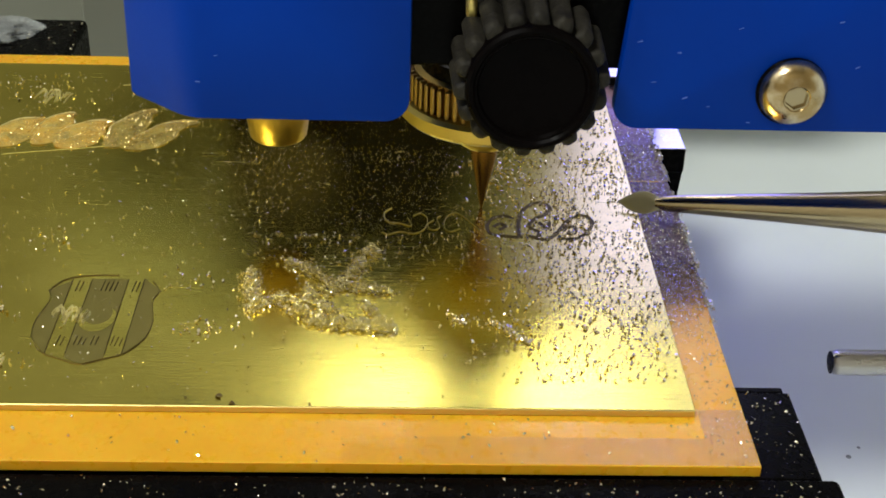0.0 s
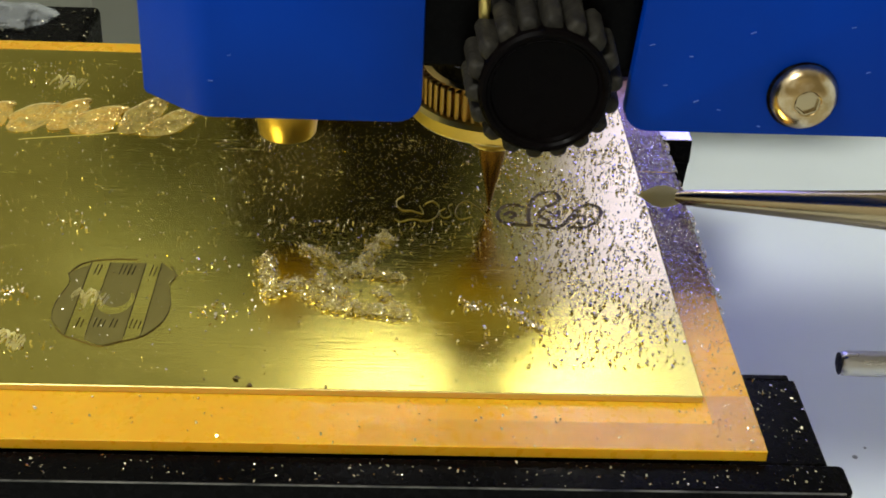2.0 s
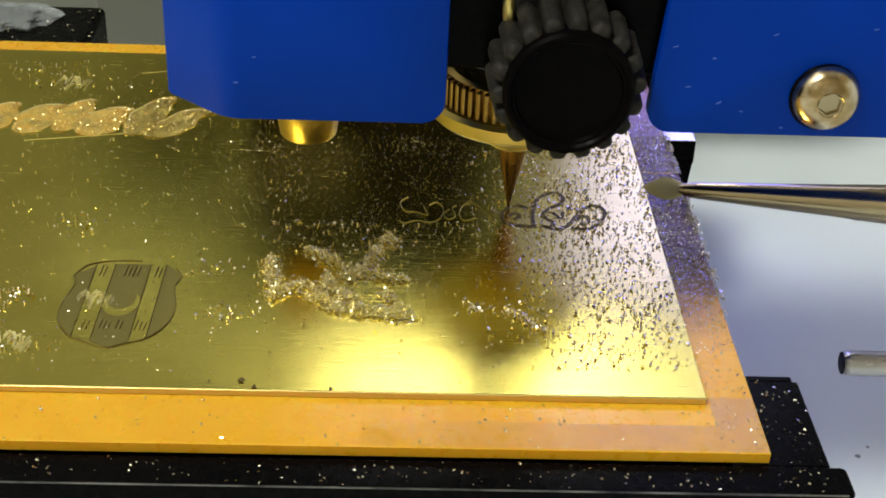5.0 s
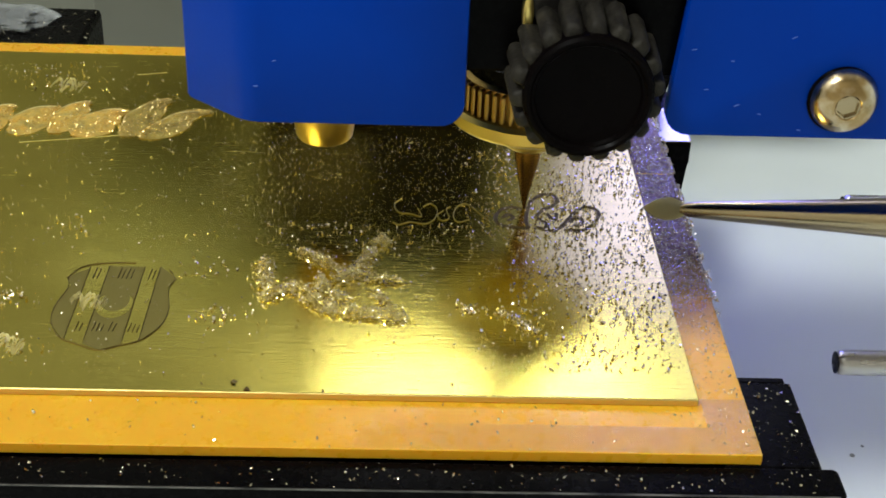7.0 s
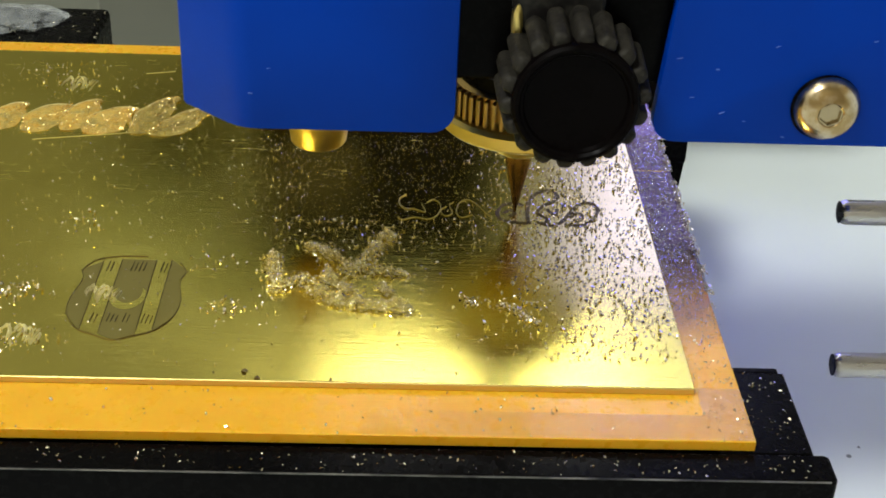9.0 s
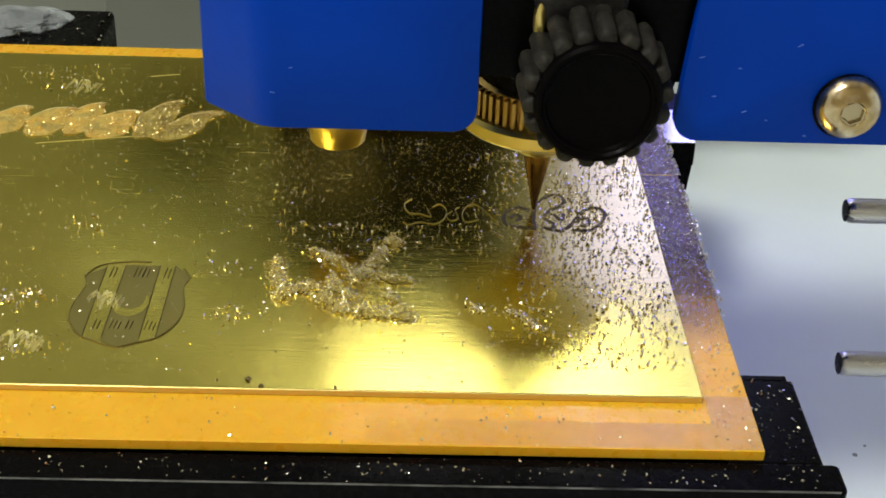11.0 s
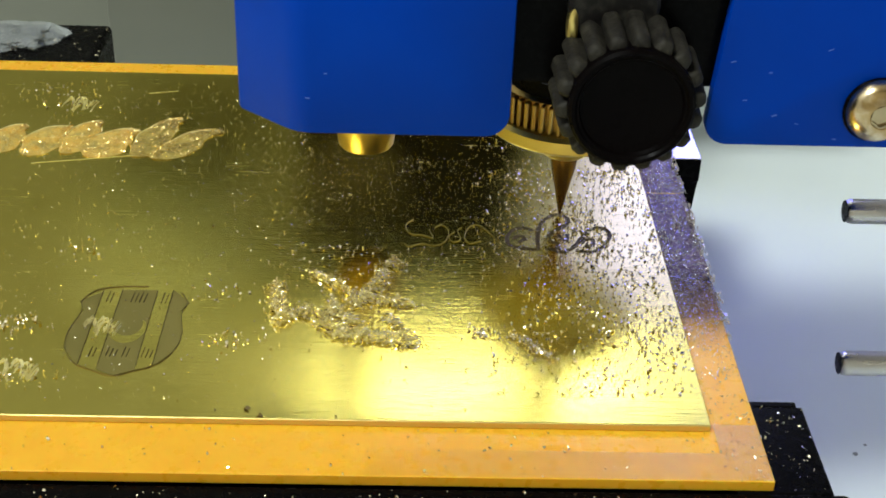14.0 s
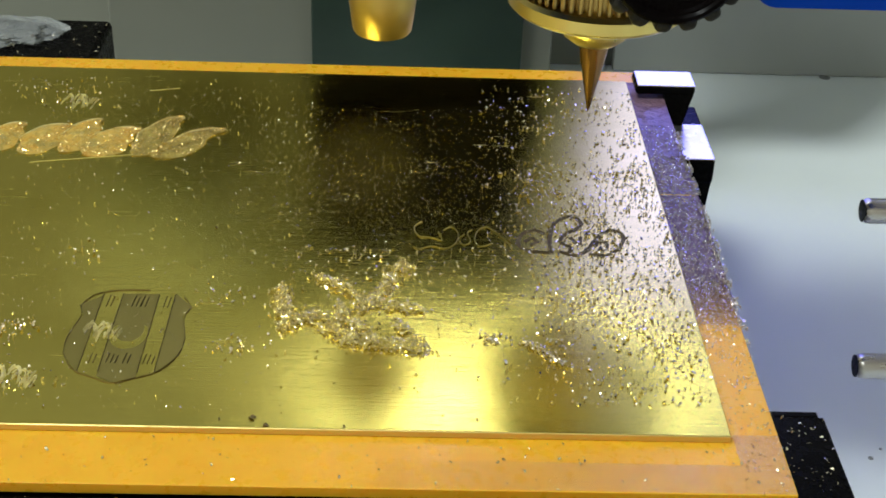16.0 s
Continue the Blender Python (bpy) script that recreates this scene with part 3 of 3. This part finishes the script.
dust = cloud(7500, -82, -10, 36, 96, 0.05, 0.17, keep=lambda x, y: (0.35 + 0.65 * clump(x, y)) * min(1, max(0.04, (x + 80) / 20)) * min(1, max(0.1, (y - 34) / 14)) * (1 if y < 76 else 0.35))
dust += cloud(3700, -31, -0.3, 6, 106, 0.18, 0.7, keep=lambda x, y: (0.2 + 0.8 * clump(x, y) * min(1, y / 45)) * (1 if y < 72 else 0.35) * min(1, max(0, (x + 31) / 14)))
dust += cloud(3300, -140, -58, 3, 106, 0.11, 0.37)
dust += cloud(700, -62, -15, 8, 45, 0.18, 0.55, keep=lambda x, y: min(1, (y / 42) ** 2 + 0.04))
for cx, cy, r, n in [(-66.5, 17.5, 1.5, 45), (-98, 21, 2.5, 60), (-96, 9, 3, 60), (-30, 20.5, 1.2, 50), (-93, 42, 2.5, 24), (-70, 30, 2, 20), (-107, 98, 5, 60)]:
    dust += [(cx + rng.normal(0, r), cy + rng.normal(0, r * 0.7), 0.02, rng.uniform(0.25, 0.7)) for i in range(n)]
rope_dust = []
for i in range(len(ROPE)):
    for k in range((420, 460, 500, 540, 680, 600, 1000, 1300, 1300)[i]):
        t, w = rng.uniform(0.02, 0.98), rng.uniform(-1, 1)
        w = w if i > 6 or w < 0 or rng.uniform() < 0.35 else -w
        p = leaf_point(i, t, w * 1.06)
        rope_dust.append((p.x, p.y, 0.1 + 0.4 * (1 - w * w), rng.uniform(0.1, 0.3)))
for i in range(150):
    u = i / 150
    dust.append((-26 + 5.6 * u + rng.normal(0, 0.35), 20.5 - 5.8 * u + rng.normal(0, 0.35), 0.02 + abs(rng.normal(0, 0.3)), rng.uniform(0.25, 0.6)))
plate_chips = scatter("brass_shavings", "fine bright brass shavings strewn over the plate", dust, chip_brass, 0.75, 2)

rope_chips = scatter("rope_shavings", "gold brass shavings packed in the rope pattern", rope_dust, rope_brass, 0.8, 6)

RIDGES = [((-61, 32), (-59.8, 22.5), 1.3), ((-59.8, 23.5), (-55, 25.5), 1.2), ((-56, 25.5), (-50, 19.5), 1.7), ((-51, 19.5), (-40, 17.8), 1.4),
          ((-52, 25), (-46, 31), 1.4), ((-47, 30), (-43.2, 39.5), 1.3), ((-47, 29), (-40.5, 27.5), 1.0), ((-52, 27), (-48, 21), 1.5), ((-56, 36), (-52.5, 33), 1.0), ((-53, 34), (-49, 30), 0.9), ((-44, 24), (-41, 20), 1.0)]
heap = []
while len(heap) < 7500:
    x, y = rng.uniform(-64, -37), rng.uniform(14, 43)
    near = 0.0
    for (xa, ya), (xb, yb), w in RIDGES:
        u = min(1, max(0, ((x - xa) * (xb - xa) + (y - ya) * (yb - ya)) / ((xb - xa) ** 2 + (yb - ya) ** 2)))
        d = math.hypot(x - xa - u * (xb - xa), y - ya - u * (yb - ya)) / (0.85 * w)
        near = max(near, math.exp(-d * d * 0.9))
    lump = 0.55 + 0.75 * noise.noise(Vector((x * 0.45, y * 0.45, 8))) + 0.4 * noise.noise(Vector((x * 1.3, y * 1.3, 5)))
    dense = near ** 1.6 * max(0.0, lump)
    if rng.uniform() < 0.02 * (near > 0.03) + dense * 1.3:
        heap.append((x, y, 0.02 + 1.9 * dense * rng.uniform(), rng.uniform(0.16, 0.42)))
pile = scatter("shavings_heap", "loose ridged heap of bright brass shavings on the plate", heap, heap_brass, 0.9, 3)

strip = cloud(9000, 0.2, 6.9, 12, 92, 0.1, 0.36, -0.92, keep=lambda x, y: (0.15 + 0.85 * min(1, max(0, (y - 12) / 35))) * (0.45 + 0.55 * clump(x * 3, y * 2)) * (1 if y < 80 else 0.4))
strip += cloud(900, 6.2, 7.5, 22, 90, 0.2, 0.6, -1.0, keep=lambda x, y: max(0.0, 0.35 + noise.noise(Vector((0, y * 0.35, 6)))))
strip += cloud(150, -140, 6.3, -10, -0.4, 0.25, 0.6, -1.0) + cloud(190, 0.3, 6.4, -10, 14, 0.2, 0.5, -1.0)
board_chips = scatter("board_shavings", "brass shavings strewn over the amber board", [c for c in strip if c[1] < 27], chip_brass, 0.7, 4)
tape_chips = scatter("tape_shavings", "dense brass shavings stuck to the clear tape, paled by cool light", [c for c in strip if c[1] >= 27], cool_lit_chip, 0.7, 8)
sparse = cloud(55, 7, 14.2, -10, 7.5, 0.2, 0.62, -2.62) + cloud(170, -120, 15, -15.8, -11, 0.2, 0.55, -2.53) + cloud(40, -130, -107, 120, 141, 0.4, 0.9, -2.98)
bed_chips = scatter("bed_shavings", "pale brass shavings on the black bed", sparse, chip_brass, seed=5)

crumbs = [(-62.3, 1.95, 0.02, 0.9), (-62.0, 2.2, 0.02, 0.6), (-60.4, 0.4, 0.02, 0.8), (-50.3, 0.35, 0.02, 0.7), (-33.0, 2.4, 0.02, 0.4), (-37.5, 3.1, 0.02, 0.3), (-66.5, 1.6, 0.02, 0.4), (-55, 39, 0.02, 0.5), (-73, 50, 0.02, 0.6)]
crumb_bits = scatter("dark_crumbs", "dark crumbs lying near the plate edge", crumbs, groove, 0.15, 9)

# ---------------- cross carriage behind the head ----------------
carriage = thing("cross_carriage", "black cross carriage with a round grey motor boss", "machine carriage")
part("body", box(-75, -26, 118, 140, 13, 54, 1), carriage_black, carriage)
part("boss", lathe([(10.8, 0), (10.8, 1.6), (10.2, 2.2), (0, 2.3)], 48, pose(-63.5, 118.05, 27.5, 90, 0, 0)), grey_dull, carriage, "round grey motor boss", True)

# ---------------- moving head ----------------
head = thing("engraver_head", "blue engraving head with spindle, cutter and pointer tube", "machine head")
R = 3.2
outline = [(-74.8, 58), (-74.8, 32.6), (-74.4, 32.2), *arc(-37.9 - R, 32.2 + R, R, -90, 0), (-37.8, 54), (-10.2, 54), *arc(-11.7 + R, 31.8 + R, R, 180, 270), (33, 31.8), (33, 58)]
bm = prism(outline, "y", 18, 20.3, 0.35)
for k in range(9):
    bmesh.ops.bisect_plane(bm, geom=bm.verts[:] + bm.edges[:] + bm.faces[:], plane_co=(-64.3 - 0.5 * k, 0, 0), plane_no=(1, 0, 0))
for v in bm.verts:
    u = max(0.0, -64.3 - v.co.x)
    v.co.y += 0.87 * (u * u / 8 if u < 4 else u - 2)
part("front_panel", bm, blue, head, smooth=True)
part("side_panel", box(-74.8, -72.6, 26.0, 45, 32.3, 58, 0.3), blue, head)
# Unseen cover, run back over the spindle to keep ceiling light off it.
part("top_cover", box(-74.5, 32.8, 20, 67, 55.8, 58, 0.3), blue, head)
# clamp bolt
bolt = part("bolt", lathe([(4.4, 0), (4.45, 0.5), (4.2, 1.3), (3.6, 2.1), (2.6, 2.6), (1.75, 2.75), (1.6, 2.6), (1.55, 1.2), (0, 1.1)], 40, pose(11.0, 17.95, 37.65, 90, 0, 0)), nickel, head, "round button-head socket bolt", True)
part("washer", lathe([(4.6, 0.0), (4.6, 0.3), (4.5, 0.4), (0, 0.4)], 40, pose(10.9, 17.97, 37.6, 90, 0, 0)), black, head)

part("socket", lathe([(1.75, 1.0), (1.75, 2.6), (1.5, 2.63), (1.4, 2.1), (0, 2.05)], 6, pose(11.0, 17.95, 37.65, 90, 0, 0) @ Matrix.Rotation(0.4, 4, "Z")), warm_steel, bolt, "hexagonal socket recess")

nicks = [(-62.3, 41.0), (-64.7, 37.4), (3.5, 46), (-4, 42.5), (-6.8, 38.5), (-2.5, 36.4), (0.5, 35.2), (16, 47), (-9, 44), (6, 33), (19, 41)]
for k, (x, z) in enumerate(nicks):
    bm = box(-0.28 - 0.12 * (k % 3), 0.2, 0, 0.08, -0.07, 0.05 + 0.05 * (k % 2), 0.02, 1)
    bm.transform(pose(x, 17.95, z, 0, 17 * math.sin(k * 2.3) - 8, 0))
    part("stuck_shaving", bm, pale_nick, head)

# spindle on its axis
AX, AY = -25.7, 54
ax = pose(AX, AY, 0)
part("cutter", lathe([(0, -0.25), (0.25, 0.3), (1.0, 4.2), (1.9, 8.5), (2.3, 11.0), (2.3, 13.0)], 24, ax), bronze, head, "pointed coated engraving cutter", True)
part("collet", lathe([(2.35, 11.6), (3.6, 11.9), (4.9, 12.9), (5.7, 14.4), (5.9, 16.2), (5.7, 17.0)], 40, ax), gold, head, "", True)
part("flange_face", lathe([(3.9, 13.8), (4.5, 16.6), (5.6, 17.3), (13.05, 17.55), (13.05, 17.9), (11, 18)], 64, ax), bounce_satin, head, "flange underside, paled for light bounced off the plate", True)
part("flange", lathe([(12.9, 17.62), (13.1, 17.62), (13.7, 18.2), (13.7, 20.0), (13.1, 20.6), (11.0, 20.7)], 64, ax), gold, head, "wide turned brass flange", True)
ring = part("knurled_ring", lathe([(11.4, 20.6), (11.4, 25.2), (10, 25.8)], 48, ax), dark_brass, head, "dark knurled brass ring")
tooth = part("tooth", box(10.9, 12.5, -0.38, 0.38, 20.5, 25.1, 0.2, 1), dark_brass, ring)
tooth.matrix_basis = pose(AX * MM, AY * MM, 0)
for i in range(1, 56):
    k = new("tooth", tooth.data)
    k.parent = ring
    k.matrix_basis = pose(AX * MM, AY * MM, 0, 0, 0, i * 360 / 56)
part("spindle_body", lathe([(10.5, 25.6), (10.5, 28.0), (4.5, 29.5), (0, 29.5)], 48, ax), black, head, "", True)
part("spindle_shaft", lathe([(4.5, 29.4), (4.5, 57), (0, 57)], 40, ax), warm_steel, head, "bare steel spindle shaft", True)
part("spindle_clamp", box(-41.0, -3.0, 21.0, 46, 38.8, 55.0, 0.5), black, head)
# thumb knob in front of the spindle
KX, KZ = -23.1, 40.5
kn = pose(KX, 10, KZ, 90, 0, 0)
part("knob_face", lathe([(7.3, -9.5), (8.1, -3.0), (8.25, -1.0), (8.1, -0.3), (7.7, 0.05), (7.3, 0.0), (7.0, -0.35), (6.75, -0.4), (6.5, -0.9), (5.6, -1.15), (0, -1.3)], 64, kn), knob_black, head, "flat black dished knob face", True)
for i in range(18):
    a = 2 * math.pi * (i + 0.3) / 18
    m = kn @ Matrix.Rotation(a, 4, "Z")
    bm = box(7.0, 9.95, -1.4, 1.4, -9.9, -0.9, 0.85, 4)
    for v in bm.verts:
        if v.co.z > -2.6:
            v.co.x -= 0.35 * (v.co.z + 2.6)
            v.co.y *= 0.86
        v.co.y *= 1.22 - 0.17 * (v.co.x - 7.0)
    bm.transform(m)
    part("knob_rib", bm, dusty, head, smooth=True)
part("knob_stem", lathe([(4.6, -30), (4.6, -9), (0, -9)], 32, kn), black, head, "", True)
part("upper_stud", lathe([(6.0, -14), (6.0, -9.6), (5.4, -9), (0, -9)], 32, pose(-25.2, 10, 50.6, 90, 0, 0)), rubber, head, "", True)
part("set_screw", lathe([(0.9, 0), (1.5, 0.3), (1.6, 1.5), (1.6, 4)], 20, pose(-30.4, 18.5, 47.5, -90, 0, 0) @ Matrix.Diagonal((0.45, 1.9, 1, 1))), gold, head, "small brass set screw", True)
# pointer tube
part("pointer_tube", lathe([(0, 12.4), (3.2, 12.4), (4.2, 12.6), (4.5, 13.0), (5.2, 18), (5.2, 20.5), (4.4, 21.2), (1.3, 21.4), (1.3, 57)], 48, pose(-58.3, 54, 0)), tube_brass, head, "short turned brass pointer tube", True)


# ---------------- steel pins ----------------
def pin(x, y, z):
    t = thing("guide_pin", "short plain steel guide pin pointing inward", "pin", "guide pins")
    part("shaft", lathe([(0, 0), (1.5, 0), (2.0, 0.5), (2.15, 1.2), (2.15, 110), (0, 110)], 32, pose(x, y, z, 0, 90, 0)), steel, t, "", True)
    part("end_face", lathe([(1.9, -0.02), (0, -0.05)], 32, pose(x, y, z, 0, 90, 0)), black, t, "dark pin end")
    return t


pin(33.0, 43.2, -22.4)
pin(33.2, 55.6, 0.5)
tagged(part("side_frame", box(142, 150, -100, 200, -45, 120, 1), grey_paint), "grey upright side plate of the machine", "panel", kind="structure")

# ---------------- hand tool ----------------
tool = thing("wax_carver", "slim steel carving probe with a leaf-shaped tip and knurled grip", "hand tool")
blade = bmesh.new()
ring = []
for i in range(13):
    u = i / 12
    w = 2.05 * math.sin(math.pi / 2 * u / 0.58) if u < 0.58 else 0.85 + 1.2 * max(0.0, math.cos(math.pi / 2 * (u - 0.58) / 0.42)) ** 1.2
    h = 0.12 + 0.45 * u
    x = 7.4 * u
    ring.append([blade.verts.new((x, -w, 0)), blade.verts.new((x, 0, h)), blade.verts.new((x, w, 0)), blade.verts.new((x, 0, -h * 0.6))])
for p, q in zip(ring, ring[1:]):
    for k in range(4):
        blade.faces.new((p[k], p[(k + 1) % 4], q[(k + 1) % 4], q[k]))
bmesh.ops.recalc_face_normals(blade, faces=blade.faces[:])
blade.transform(Matrix.Rotation(radians(38), 4, "X"))
part("blade", blade, blade_steel, tool, "leaf-shaped blade", True)
part("shaft", lathe([(0.8, 6.2), (1.15, 7.4), (1.4, 9.5), (2.0, 20), (2.7, 32), (3.4, 42), (3.5, 44)], 40, pose(0, 0, 0, 0, 90, 0)), warm_steel, tool, "tapered polished shaft", True)
part("grip_core", lathe([(3.45, 43.8), (3.5, 100), (2.4, 120), (0, 121)], 24, pose(0, 0, 0, 0, 90, 0)), warm_steel, tool)
bm = bmesh.new()
for k in range(26):
    for sgn in (-1, 1):
        ring = []
        for j in range(7):
            a = sgn * (j / 6) * 2.1 + k * 2 * math.pi / 13
            ring.append(Vector((44 + 4.5 * (j / 6) + (k // 13) * 4.5, 3.5 * math.cos(a), 3.5 * math.sin(a))))
        for p, q in zip(ring, ring[1:]):
            r0, r1 = Vector((0, p.y, p.z)).normalized() * 0.35, Vector((0, q.y, q.z)).normalized() * 0.35
            o = Vector((0.22, 0, 0))
            vs = [bm.verts.new(c) for c in (p - o, p + r0, p + o, q + o, q + r1, q - o)]
            bm.faces.new((vs[0], vs[1], vs[4], vs[5]))
            bm.faces.new((vs[1], vs[2], vs[3], vs[4]))
part("knurling", bm, warm_steel, tool, "crossed knurling of the grip")


# ---------------- motion ----------------
BED = [(0, 0.00), (0.5, 1.44), (1, 1.87), (1.5, 2.99), (2, 3.43), (2.5, 4.54), (3, 5.68), (3.5, 6.61), (4, 5.53), (6.5, 1.79), (7, 2.73), (7.5, 3.95), (8, 5.00),
       (8.5, 5.65), (11, 3.50), (11.5, 2.19), (12, 0.99), (12.5, -0.28), (13, -1.64), (13.5, -2.19), (14, -2.70), (14.5, -2.88), (15, -2.98), (15.5, -3.14), (16, -3.78)]
HEAD = [(0, 0.00, 0.00), (0.5, -0.42, 0.13), (1, 0.31, 0.03), (1.5, 0.30, -0.04), (2, -0.64, -0.04), (2.5, -1.22, 0.00), (3, -1.44, -0.08), (3.5, -1.03, 0.03),
        (4, 0.07, 0.09), (6.5, 4.58, -0.01), (7, 5.47, -0.10), (7.5, 5.46, -0.03), (8, 4.64, -0.15), (8.5, 3.42, -0.14), (11, 5.77, -0.09), (11.5, 6.19, -0.2),
        (12, 6.37, -0.18), (12.5, 7.05, -0.17), (13, 7.77, -0.25), (13.5, 8.81, -0.21), (14, 10.04, -0.25), (14.5, 10.61, 1.40), (15, 10.83, 7.21), (15.5, 10.76, 13.01), (16, 11.17, 18.49)]
# seconds, tip x, y, z, heading, rise
TOOL = [(0.0, -3.33, 54.99, 1.00, -12.30, 5.00), (0.6, -2.27, 55.20, 1.00, -12.56, 4.97), (1.5, -2.38, 57.01, 1.00, -12.71, 4.82), (2.0, -1.44, 57.31, 1.00, -13.18, 4.65),
        (3.0, -1.59, 57.91, 1.00, -13.21, 4.03), (3.5, -1.79, 58.20, 1.00, -13.10, 4.33), (4.2, -1.04, 59.57, 1.00, -13.16, 3.52), (6.3, -0.86, 60.53, 1.00, -12.97, 4.61),
        (6.9, -0.13, 59.00, 1.00, -13.25, 5.31), (7.0, -1.23, 51.30, 2.00, -13.73, 6.33), (7.2, -4.99, 43.14, 4.00, -13.49, 5.66), (7.4, -4.11, 41.10, 4.00, -14.22, 7.07),
        (7.5, -1.59, 41.49, 4.00, -15.28, 7.31), (7.6, 10.17, 39.87, 5.00, -17.5, 9.5), (7.8, 48, 30, 16, -22, 14), (8.1, 75, 5, 40, -25, 16), (16.0, 80, 0, 45, -25, 16)]


def motions():
    for ob in (bed, rear, board, plate, plate_chips, rope_chips, crumb_bits, pile, board_chips, tape_chips, bed_chips):
        walk(ob, [(t, pose(0, y * MM, 0)) for t, y in BED])
    walk(carriage, [(t, pose(x * MM, 0, 0)) for t, x, z in HEAD])
    walk(head, [(t, pose(x * MM, 0, z * MM)) for t, x, z in HEAD])
    walk(tool, [(t, pose(x * MM, y * MM, z * MM, 0, -r, h)) for t, x, y, z, h, r in TOOL])


motions()
